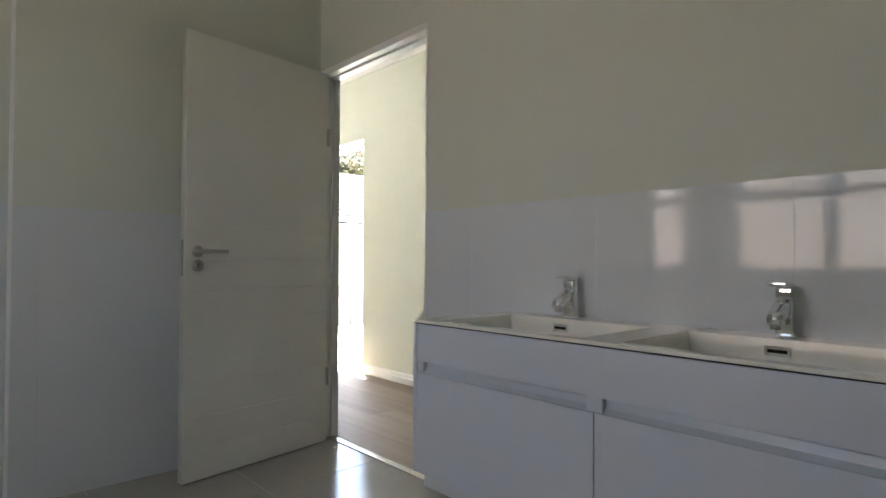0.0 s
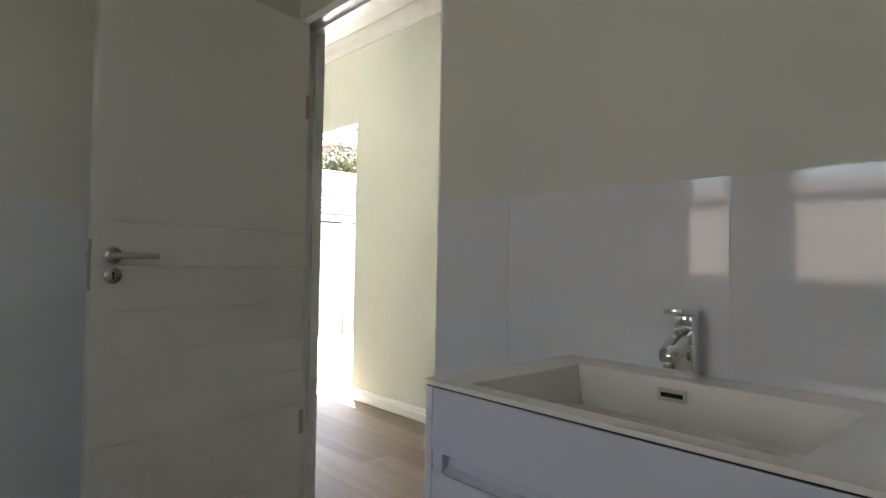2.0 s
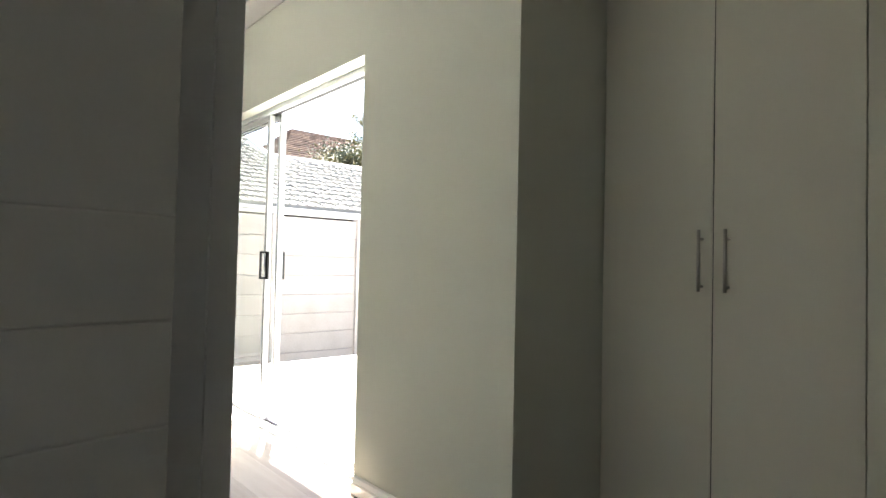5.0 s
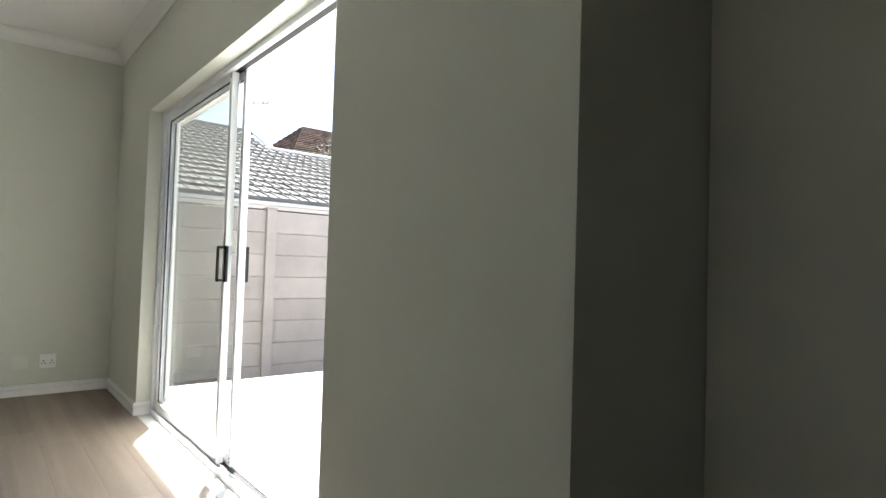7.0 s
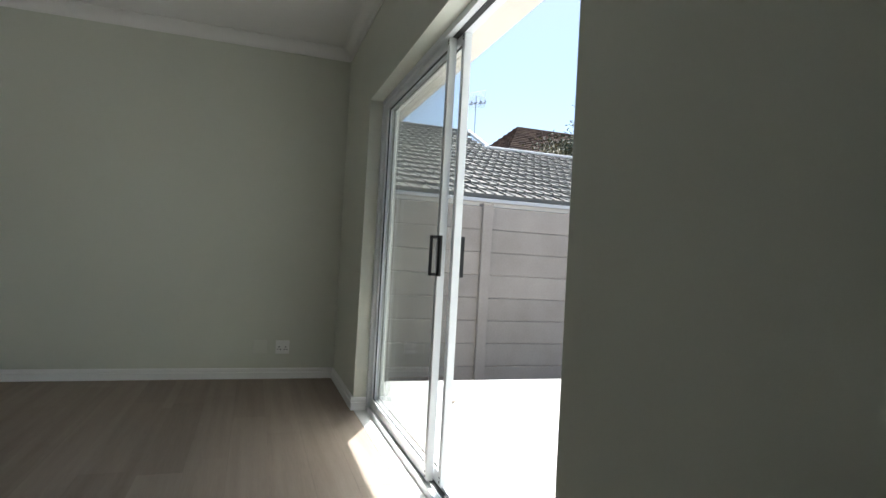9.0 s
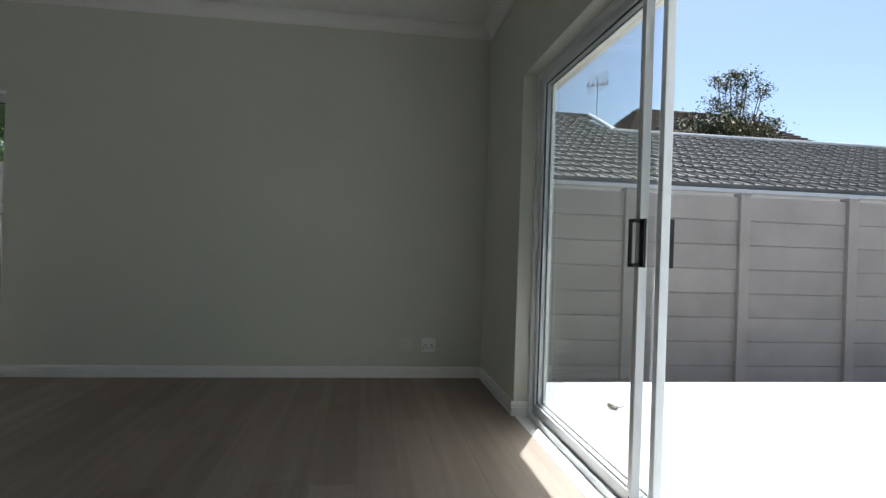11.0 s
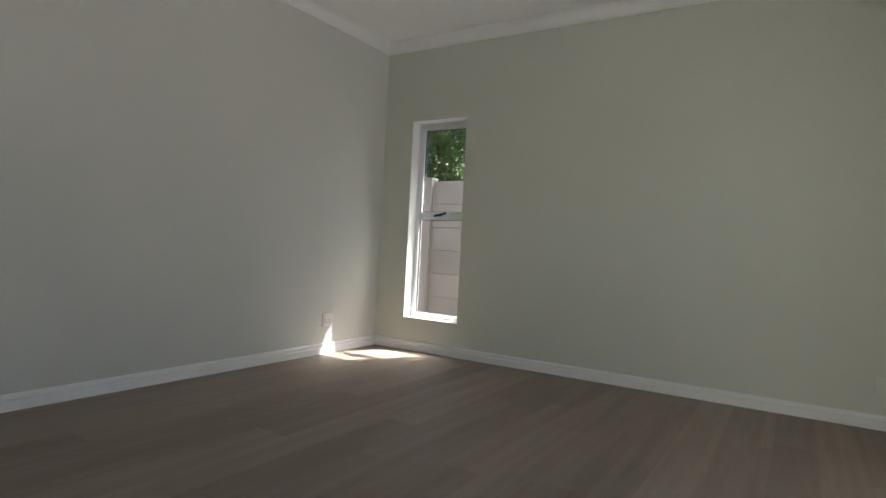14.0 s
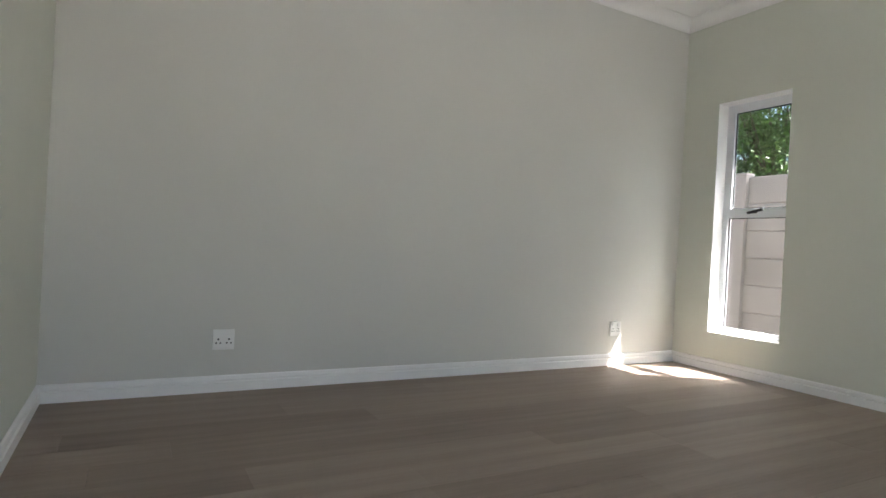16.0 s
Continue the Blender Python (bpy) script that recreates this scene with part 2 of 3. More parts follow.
# ---- bathroom door ----
frame_d = thing("door_frame", "white painted door frame of the bathroom doorway", "door frame", (0, 0, 0), kind="structure")
part("jamb", boxes((-.08, -.050, -.012, DT - .004, 0, DH + .035), bevel=.003), WHITE, frame_d)
part("jamb", boxes((DW, DW + .012, -.002, DT + .004, 0, DH), bevel=.003), WHITE, frame_d)
part("head", boxes((-.050, DW + .012, -.012, DT + .004, DH + .0005, DH + .035), bevel=.003), WHITE, frame_d)
part("stop", boxes((-.050, -.040, .05, DT - .006, 0, DH), (DW - .012, DW, .035, .075, 0, DH), (-.040, DW - .012, .035, .075, DH - .012, DH)), WHITE, frame_d)
part("strike_plate", boxes((DW - .002, DW, .0, .025, .96, 1.12)), STEEL, frame_d, "steel strike plate")

LEAN = -9.3
leaf_t = thing("door_1", "white panelled bathroom door standing open with a steel lever", "door", (-.019, -.024, 0), kind="structure")
leaf_t.rotation_euler = (0, 0, radians(-90 - LEAN))
LW, LTH = .830, .04
# built along +x from the hinge, its visible face at y = LTH
zs = [.008 + .1455 * k for k in range(9)]
part("core", boxes((0, LW, .003, LTH - .003, .01, DH - .01)), DOORP, leaf_t)
for z0, z1 in zip(zs, zs[1:] + [DH - .006]):
    part("board", boxes((.0, LW, 0, LTH, z0 + .0008, z1 - .0008), bevel=.003), DOORP, leaf_t)
for fy, s in ((LTH, 1), (0, -1)):
    bm = bmesh.new()
    cyl(bm, (LW - .06, fy, 1.062), (LW - .06, fy + s * .009, 1.062), .0265, 28)
    part("rose", bm, STEEL, leaf_t, "round brushed steel rose", True)
    bm = bmesh.new()
    cyl(bm, (LW - .06, fy, 1.062), (LW - .06, fy + s * .05, 1.062), .0095, 16)
    cyl(bm, (LW - .05, fy + s * .05, 1.062), (LW - .185, fy + s * .05, 1.062), .0095, 16)
    bmesh.ops.create_uvsphere(bm, u_segments=14, v_segments=8, radius=.0096, matrix=Matrix.Translation((LW - .06, fy + s * .05, 1.062)))
    part("lever_handle", bm, STEEL, leaf_t, "brushed steel lever handle", True)
    bm = bmesh.new()
    cyl(bm, (LW - .06, fy, .997), (LW - .06, fy + s * .009, .997), .0265, 28)
    esc = part("escutcheon", bm, STEEL, leaf_t, "round steel keyhole plate", True)
    bm = boxes((LW - .0625, LW - .0575, min(fy, fy + s * .0098), max(fy, fy + s * .0098), .984, 1.004))
    cyl(bm, (LW - .06, fy, 1.004), (LW - .06, fy + s * .0099, 1.004), .0045, 12)
    part("keyhole", bm, BLACK, esc)
lock = part("lock_plate", boxes((LW - .001, LW + .002, .010, .030, .95, 1.115)), STEEL, leaf_t, "steel mortice lock face plate")
part("latch", boxes((LW, LW + .011, .014, .026, 1.05, 1.075), bevel=.002), CHROME, lock)
for z in (.37, 1.72):
    bm = bmesh.new()
    cyl(bm, (-.004, LTH + .002, z - .05), (-.004, LTH + .002, z + .05), .0045, 12)
    box(bm, -.001, .012, LTH - .001, LTH + .001, z - .05, z + .05)
    part("hinge", bm, STEEL, leaf_t, "steel butt hinge")
solid("door_threshold", boxes((-.05, DW, .03, .07, -.02, .005), bevel=.002), STEEL, "thin threshold strip in the doorway", "threshold")

# ---- bathroom tiles ----
splash = thing("wall_tiles_vanity", "glossy white wall tiles behind the vanity", "wall tiles", (0, 0, 0), kind="structure")
left_t = thing("wall_tiles_bathroom", "glossy white wall tiles to shoulder height", "wall tiles", (0, 0, 0), kind="structure")
TZ = [0.0, .275, .599, .923, 1.248]


# ---- vanity ----
VX0, VX1, VF, VZ0, VZ1 = 1.385, 2.735, -.50, .33, .829
VM = 2.075
van = thing("vanity", "wall-hung white lacquered double vanity with four handleless drawers", "vanity", (0, 0, 0))
part("body", boxes((VX0, VX0 + .018, VF + .02, -.012, VZ0, VZ1 - .0135), (VX1 - .018, VX1, VF + .02, -.012, VZ0, VZ1 - .0135),
     (VX0 + .018, VX1 - .018, VF + .02, -.012, VZ0, VZ0 + .018), (VX0 + .018, VX1 - .018, -.03, -.012, VZ0 + .018, VZ1 - .0135),
     (VM - .012, VM + .012, VF + .04, -.03, VZ0 + .018, .70)), VAN, van)
part("side_edge", boxes((VX0, VX0 + .018, VF, VF + .02, VZ0, VZ1 - .0135), bevel=.001), VAN, van)
part("side_edge", boxes((VX1 - .018, VX1, VF, VF + .02, VZ0, VZ1 - .0135), bevel=.001), VAN, van)
part("fascia", boxes((VX0 + .0195, VX1 - .0195, VF, VF + .018, .694, VZ1 - .014), bevel=.001), VAN, van)
for a, b in ((VX0 + .045, VM - .022), (VM + .022, VX1 - .045)):
    bm = extrude([(0, -.042), (.004, -.042), (.016, -.03), (.020, -.012), (.020, .0), (0.032, 0), (.032, -.05), (0, -.05)],
                 (a, VF + .002, .698), (b, VF + .002, .698), side=(0, 1, 0))
    part("finger_channel", bm, VANG, van, "curved pale blue-grey finger channel")
for a, b in ((VX0 + .0195, VX0 + .045), (VM - .022, VM + .022), (VX1 - .045, VX1 - .0195)):
    part("channel_stop", boxes((a, b, VF + .004, VF + .02, .657, .693)), VAN, van)
for a, b in ((VX0 + .0195, VM - .0015), (VM + .0015, VX1 - .0195)):
    part("drawer_front", boxes((a, b, VF, VF + .018, VZ0 + .002, .656), bevel=.001), VAN, van)
# basin top: one slab with two rectangular bowls with sloping floors
bowls = ((VX0 + .09, VM - .055), (VM + .055, VX1 - .09))
B0, B1 = VF + .035, -.115
bm = boxes((VX0 - .004, VX1 + .004, VF - .004, B0, VZ1 - .009, VZ1), (VX0 - .004, VX1 + .004, B1, -.013, VZ1 - .009, VZ1),
           (VX0 - .004, bowls[0][0], B0, B1, VZ1 - .009, VZ1), (bowls[0][1], bowls[1][0], B0, B1, VZ1 - .009, VZ1),
           (bowls[1][1], VX1 + .004, B0, B1, VZ1 - .009, VZ1))
bmesh.ops.remove_doubles(bm, verts=bm.verts[:], dist=.0005)
for a, b in bowls:
    top = [(a, B0, VZ1), (b, B0, VZ1), (b, B1, VZ1), (a, B1, VZ1)]
    low = [(a + .006, B0 + .04, VZ1 - .022), (b - .006, B0 + .04, VZ1 - .022), (b - .014, B1 - .008, VZ1 - .088), (a + .014, B1 - .008, VZ1 - .088)]
    tv, lv = [bm.verts.new(p) for p in top], [bm.verts.new(p) for p in low]
    for i in range(4):
        bm.faces.new((tv[i], tv[(i + 1) % 4], lv[(i + 1) % 4], lv[i]))
    bm.faces.new(lv)
bmesh.ops.remove_doubles(bm, verts=bm.verts[:], dist=.0005)
basin = tagged(new("washbasin", mesh_of("washbasin", bm, BASIN)), "white moulded double basin top with two rectangular bowls", "basin")
# black strip set under the basin top in place of the gap's shade
part("gap_shade_strip", boxes((VX0 + .001, VX1 - .001, VF + .001, VF + .01, VZ1 - .0130, VZ1 - .0095)), BLACK, van)
part("bowl_underside", boxes((bowls[0][0] + .05, bowls[0][1] - .05, B0 + .03, B1 - .005, VZ1 - .13, VZ1 - .105),
     (bowls[1][0] + .05, bowls[1][1] - .05, B0 + .03, B1 - .005, VZ1 - .13, VZ1 - .105)), BASIN, basin)


def tap(x):
    t = thing("basin_mixer", "square chrome single-lever basin mixer tap", "tap", (x, -.062, VZ1), group="taps over the vanity")
    bm = boxes((-.021, .021, -.021, .021, .001, .098), bevel=.005)
    part("body", bm, CHROME, t, "", True)
    # spout: a tapered block reaching forward and slightly down
    bm = bmesh.new()
    rings = []
    for y, zc, w, h in ((-.015, .078, .019, .020), (-.055, .068, .019, .018), (-.095, .056, .0185, .015), (-.118, .048, .017, .012)):
        rings.append([bm.verts.new(p) for p in ((-w, y, zc - h), (w, y, zc - h), (w, y, zc + h), (-w, y, zc + h))])
    for r, q in zip(rings, rings[1:]):
        for i in range(4):
            bm.faces.new((r[i], r[(i + 1) % 4], q[(i + 1) % 4], q[i]))
    bm.faces.new(rings[0]), bm.faces.new(rings[-1])
    bmesh.ops.bevel(bm, geom=bm.edges[:], offset=.004, segments=2, affect='EDGES')
    sp = part("spout", bm, CHROME, t, "", True)
    bm = bmesh.new()
    cyl(bm, (0, -.103, .026), (0, -.103, .042), .012, 20)
    part("aerator", bm, STEEL, sp, "", True)
    bm = boxes((-.0195, .0195, -.020, .020, .100, .128), bevel=.004)
    part("cartridge_cap", bm, CHROME, t, "", True)
    bm = boxes((-.0205, .0205, -.085, .022, .129, .139), bevel=.003)
    bmesh.ops.rotate(bm, verts=bm.verts[:], cent=(0, 0, .129), matrix=Matrix.Rotation(radians(-3), 3, 'X'))
    part("lever", bm, CHROME, t, "flat chrome lever", True)
    return t


for x in (1.70, 2.36):
    tap(x).scale = (.98, .72, 1.0)
    o = thing("overflow_cover", "small chrome rectangular overflow cover in the basin", "overflow cover", (x, B1 - .0055, VZ1 - .030), group="overflow covers")
    part("rim", boxes((-.036, .036, -.004, .002, -.014, -.005), (-.036, .036, -.004, .002, .005, .014), (-.036, -.028, -.004, .002, -.005, .005), (.028, .036, -.004, .002, -.005, .005)), CHROME, o)
    part("slot", boxes((-.028, .028, -.001, .0015, -.005, .005)), BLACK, o)
    o.scale = (.82, 1, .9)

# ---- shower screen ----
scr = thing("shower_screen", "frameless clear glass shower screen fixed to the tiled wall", "shower screen", (XB, -1.53, 0))
part("pane", boxes((.012, .93, -.004, .004, .015, 2.0), bevel=.001), SCREEN, scr).visible_shadow = False
# pale strip added on the free edge; its colour gives the glass's light line
part("edge_light_strip", boxes((.9305, .934, -.005, .005, .016, 2.0)), PLASTIC, scr, "pale strip added for the light line of the glass edge")
part("wall_channel", boxes((.009, .03, -.009, .009, .01, 2.0)), CHROME, scr, "chrome wall channel")
part("floor_rail", boxes((.03, .93, -.008, .008, 0.001, .016)), CHROME, scr)

# ---- windows ----


def gasket(x0, x1, z0, z1, y, w=.006):
    return boxes((x0, x0 + w, y - .007, y + .007, z0, z1), (x1 - w, x1, y - .007, y + .007, z0, z1),
                 (x0 + w, x1 - w, y - .007, y + .007, z0, z0 + w), (x0 + w, x1 - w, y - .007, y + .007, z1 - w, z1))


def frame_of(x0, x1, z0, z1, y, w=.045, d=.05):
    return boxes((x0, x0 + w, y - d / 2, y + d / 2, z0, z1), (x1 - w, x1, y - d / 2, y + d / 2, z0, z1),
                 (x0 + w, x1 - w, y - d / 2, y + d / 2, z0, z0 + w), (x0 + w, x1 - w, y - d / 2, y + d / 2, z1 - w, z1), bevel=.002)


def window(name, label, w, z0, z1, tz, m, cols=1):
    """A white aluminium window, w wide, a transom at tz, in its own frame facing -y (into the room)."""
    win = thing(name, label, "window", kind="structure")
    win.matrix_world = m
    part("window_frame", frame_of(0, w, z0, z1, 0), ALU, win)
    part("transom", boxes((.045, w - .045, -.024, .024, tz - .025, tz + .025), bevel=.002), ALU, win)
    cw = (w - .09) / cols
    for k in range(cols):
        a, b = .045 + cw * k, .045 + cw * (k + 1)
        if k:
            part("mullion", boxes((a - .05, a + .05, -.024, .024, z0 + .045, tz - .025), (a - .05, a + .05, -.024, .024, tz + .025, z1 - .045), bevel=.002), ALU, win)
            a += .05
        if k < cols - 1:
            b -= .05
        for c, d, sash in ((z0 + .045, tz - .025, False), (tz + .025, z1 - .045, True)):
            p = part("pane", boxes((a + .004, b - .004, -.003, .003, c + .004, d - .004)), GLASS, win)
            p.visible_shadow = False
            if sash:
                part("sash", frame_of(a, b, c, d, -.004, .022, .045), ALU, win)
                part("gasket", gasket(a + .022, b - .022, c + .022, d - .022, 0), RUBBER, win)
            else:
                part("gasket", gasket(a, b, c, d, 0), RUBBER, win)
    return win


win = window("window_1", "narrow white aluminium window with a top-hung sash", WY1 - WY0, WZ0, WZ1, 1.215,
             Matrix.Translation((XW - .135, WY0, 0)) @ Matrix.Rotation(radians(90), 4, 'Z'))
hd = part("stay_handle", boxes((.255, .285, -.038, -.024, 1.222, 1.244), (.262, .278, -.052, -.038, 1.225, 1.241), bevel=.002), BLACK, win, "black plastic casement handle")
bm = bmesh.new()
cyl(bm, (.225, -.05, 1.224), (.345, -.05, 1.250), .011, 10)
part("grip", bm, BLACK, hd)
solid("window_sill", boxes((XW - .11, XW + .002, WY0, WY1, WZ0, WZ0 + .004)), WHITE, "white painted inner window sill", "window sill")
solid("window_reveal", boxes((XW - .11, XW + .001, WY0, WY0 + .004, WZ0 + .004, WZ1), (XW - .11, XW + .001, WY0 + .004, WY1, WZ1 - .004, WZ1)), WHITE, "white painted window reveal", "window reveal")
window("window_2", "narrow white bathroom window with two panes", .42, .93, 2.1, 1.585, pose(.40, YB - .10, 0, 0, 0, 180))
window("window_3", "wide white bathroom window with four panes", 1.50, .93, 2.1, 1.585, pose(2.30, YB - .10, 0, 0, 0, 180), cols=2)

# ---- sliding door ----
sl = thing("sliding_door", "white aluminium glass sliding door standing half open", "sliding door", (0, 0, 0), kind="structure")
FY0, FY1 = YN + .088, YN + .188
part("frame", boxes((SL0, SL0 + .04, FY0, FY1, 0.001, SLH), (SL1 - .04, SL1, FY0, FY1, 0.001, SLH),
     (SL0 + .04, SL1 - .04, FY0, FY1, SLH - .032, SLH), bevel=.002), ALU, sl)
part("track", boxes((SL0 + .04, SL1 - .04, FY0, FY1, 0.001, .022), (SL0 + .04, SL1 - .04, FY0 + .033, FY0 + .039, .022, .032), (SL0 + .04, SL1 - .04, FY0 + .075, FY0 + .081, .022, .032),
     (SL0 + .04, SL1 - .04, FY0, FY0 + .004, .022, .038)), ALU, sl, "white aluminium floor track")
# dark strips laid on track and head, giving the grooves' shade by colour
part("track_shade_strip", boxes((SL0 + .04, SL1 - .04, FY0 + .042, FY0 + .072, .0225, .024)), RUBBER, sl)
part("head_shade_strip", boxes((SL0 + .04, SL1 - .04, FY0 + .030, FY0 + .060, SLH - .034, SLH - .0325)), RUBBER, sl)


def slide_panel(x0, x1, y, label):
    p = part("panel", boxes((x0, x0 + .036, y - .018, y + .018, .036, SLH - .034), (x1 - .036, x1, y - .018, y + .018, .036, SLH - .034),
             (x0 + .036, x1 - .036, y - .016, y + .016, .036, .095), (x0 + .036, x1 - .036, y - .016, y + .016, SLH - .072, SLH - .034), bevel=.003), ALU, sl, label)
    g = part("pane", boxes((x0 + .038, x1 - .038, y - .003, y + .003, .097, SLH - .074)), GLASS, p)
    g.visible_shadow = False
    part("gasket", gasket(x0 + .036, x1 - .036, .095, SLH - .072, y, .004), RUBBER, p)
    bm = bmesh.new()
    for z in (.055, .075, SLH - .060, SLH - .046):
        cyl(bm, (x1 - .018, y - .0195, z), (x1 - .018, y - .017, z), .005, 8)
    part("screw", bm, BLACK, p)
    return p


slide_panel(SL0 + .045, -2.757, FY0 + .078, "outer glass panel")
pan = slide_panel(SL0 + .06, -2.845, FY0 + .036, "sliding glass panel pushed open")
hx, hy = -2.80, FY0 + .017
h = part("pull_handle", boxes((hx - .022, hx + .014, hy - .012, hy, .985, 1.172), bevel=.003), BLACK, pan, "black plastic pull handle with lock")
bm = boxes((hx - .058, hx - .046, hy - .04, hy - .026, .985, 1.172), (hx - .046, hx - .012, hy - .04, hy, 1.158, 1.172),
           (hx - .046, hx - .012, hy - .04, hy, .985, .999), bevel=.003)
part("bow", bm, BLACK, h)
bm = bmesh.new()
cyl(bm, (hx - .008, hy - .011, 1.10), (hx - .008, hy - .007, 1.10), .008, 14)
part("lock_cylinder", bm, STEEL, h)
part("outer_handle", boxes((hx + .018, hx + .038, hy + .075, hy + .10, .985, 1.172), bevel=.004), BLACK, pan, "black outer pull handle")

# ---- cupboards ----
CW = .450
xs = [XC + .004 + CW * k for k in range(7)]
solid("cupboard_carcass_back", boxes((XC, XP, YC + .03, YC + .05, 0, HC)), CUPB, "plain carcass board behind the cupboard doors", "board")
for a in xs[0:7:2]:
    if a + 2 * CW > XP + .02:
        break
    c = thing("built_in_cupboard", "tall cream melamine built-in cupboard with two closed doors", "cupboard", (a, YC, 0), group="built-in cupboards")
    part("plinth", boxes((0, 2 * CW - .001, .022, .04, 0, .08)), CUPB, c)
    for j in (0, 1):
        d = part("door", boxes((CW * j + .002, CW * (j + 1) - .002, 0, .018, .082, 2.685), bevel=.0015), CUPB, c)
        hx = CW - .037 if j == 0 else CW + .055
        bm = bmesh.new()
        cyl(bm, (hx, -.032, 1.037), (hx, -.032, 1.257), .006, 14)
        cyl(bm, (hx, -.032, 1.055), (hx, 0, 1.055), .0045, 10)
        cyl(bm, (hx, -.032, 1.225), (hx, 0, 1.225), .0045, 10)
        part("bar_handle", bm, STEEL, d, "brushed steel bar handle", True)
    # black strip put between the two doors as the gap's shade
    part("door_gap_shade", boxes((CW - .0018, CW + .0018, .004, .017, .085, 2.68)), BLACK, c)
    part("top_filler", boxes((0, 2 * CW, .004, .02, 2.69, HC)), CUPB, c)

# ---- sockets ----


def socket(m, label, blank=False):
    s = thing("wall_socket" if not blank else "blank_plate", label, "socket" if not blank else "cover plate", group="" if blank else "wall sockets")
    s.matrix_world = m
    part("plate", boxes((-.055, .055, -.011, 0, -.055, .055), bevel=.004), PLATE if blank else PLASTIC, s)
    if not blank:
        for x in (-.027, .027):
            part("switch", boxes((x - .012, x + .012, -.0145, -.011, .022, .040), bevel=.0015), PLASTIC, s)
            bm = bmesh.new()
            for dx, dz, r in ((0, .002, .0052), (-.0105, -.018, .0045), (.0105, -.018, .0045)):
                cyl(bm, (x + dx, -.0118, dz), (x + dx, -.0108, dz), r, 10)
            part("pin_hole", bm, BLACK, s)


socket(pose(XW, .83, .26, 0, 0, 90), "white double wall socket above the skirting")
socket(pose(XW, .65, .262, 0, 0, 90), "blank cover plate painted in wall colour", True)
socket(pose(-4.605, YS, .28, 0, 0, 180), "white double wall socket near the sunlit corner")
socket(pose(-1.735, YS, .28, 0, 0, 180), "white double wall socket on the long wall")

# ---- boundary wall of concrete panels ----
bw = thing("boundary_wall", "grey precast concrete panel wall with slotted posts", "garden wall", (-7.0, 0, -.47))
PS = 1.42
posts = [3.31 + PS * k for k in range(-6, 5)]
post_me = mesh_of("post", boxes((-.06, .075, -.065, .065, 0, 2.24), (-.065, .08, -.07, .07, 2.24, 2.27), bevel=.006), CONC)
panel_me = mesh_of("concrete_panel", box(boxes((-.022, .022, -PS / 2 + .05, PS / 2 - .05, .004, .282), bevel=.010), -.008, .008, -PS / 2 + .052, PS / 2 - .052, .001, .287), CONC)
for y in posts:
    p = new("post", post_me)
    p.parent, p.location = bw, (0, y, 0)
for y in posts[:-1]:
    for k in range(8):
        p = new("concrete_panel", panel_me)
        p.parent, p.location = bw, (random.uniform(-.003, .003), y + PS / 2, .286 * k - .06)
        p.rotation_euler = (0, radians(random.uniform(-.6, .6)), 0)

# ---- neighbour's house ----
nb = thing("neighbour_house", "low neighbouring house with a grey tiled roof", "house", (0, 0, -.47))
EX, EZ, SLP = -8.25, 2.04, .39
part("wall", boxes((-16, EX - .45, -1.2, 5.3, 0, 2.2), (-15.6, EX - .45, 5.3, 16, 0, 2.2)), PLASTER, nb, "white plastered wall")
part("gutter", boxes((EX - .02, EX + .07, -1.5, 16, EZ + .385, EZ + .44), (EX - .06, EX - .02, -1.5, 16, EZ + .33, EZ + .44), bevel=.01), WHITE, nb, "white gutter and fascia")
ang = math.atan(SLP)


GA, TW, RID, TOP = .36, .33, 4.32, 6.48


def tile_verts(w=TW, l=GA + .03):
    """One concrete roof tile: two flat pans between raised ribs, a thick lower lip."""
    bm = bmesh.new()
    prof = [(0, .030), (.020, .030), (.028, .007), (.153, .005), (.163, .027), (.185, .027), (.193, .007), (.322, .005), (.33, .008)]
    lip = [bm.verts.new((.0, x * w / .33, h + .040)) for x, h in prof]
    top = [bm.verts.new((-l, x * w / .33, h)) for x, h in prof]
    low = [bm.verts.new((.004, x * w / .33, -.012)) for x, h in prof]
    for i in range(len(prof) - 1):
        bm.faces.new((lip[i], lip[i + 1], top[i + 1], top[i]))
        bm.faces.new((low[i], low[i + 1], lip[i + 1], lip[i]))
    return bm


TLM = mesh_of("roof_tile", tile_verts(), ROOFT)
roofp = part("roof", boxes((-RID, 0, -1.5, 16, -.06, -.03)), ROOFT, nb, "grey concrete tile roof")
roofp.location = (EX, 0, EZ + .47)
roofp.rotation_euler = (0, ang, 0)
rest, faces = [], []
base = [tuple(v.co) for v in TLM.vertices]
polys = [tuple(p.vertices) for p in TLM.polygons]
count = 0
for r in range(18):
    for c in range(53):
        y = -1.5 + TW * c
        if r >= 12 and y + TW * .6 > 5.45 + .11 * (GA * r - RID):
            continue
        lift, slip = .004 * random.random(), random.uniform(-.006, .006)
        if count < 300 and 2.4 < y < 9.8 and r < 13:
            o = new("roof_tile", TLM)
            o.parent = roofp
            o.location = (-GA * r + slip, y, lift)
            count += 1
        else:
            k = len(rest)
            rest += [(p[0] - GA * r + slip, p[1] + y, p[2] + lift) for p in base]
            faces += [tuple(i + k for i in f) for f in polys]
me = bpy.data.meshes.new("roof_tiles_rest")
me.from_pydata(rest, [], faces)
me.materials.append(ROOFI)
st = new("roof_tiles_rest", me)
st.parent = roofp
st["kind"] = "stuff"
part("upper_roof", boxes((-TOP, -RID, -1.5, 5.4, -.06, -.03)), ROOFT, roofp)
bm = bmesh.new()
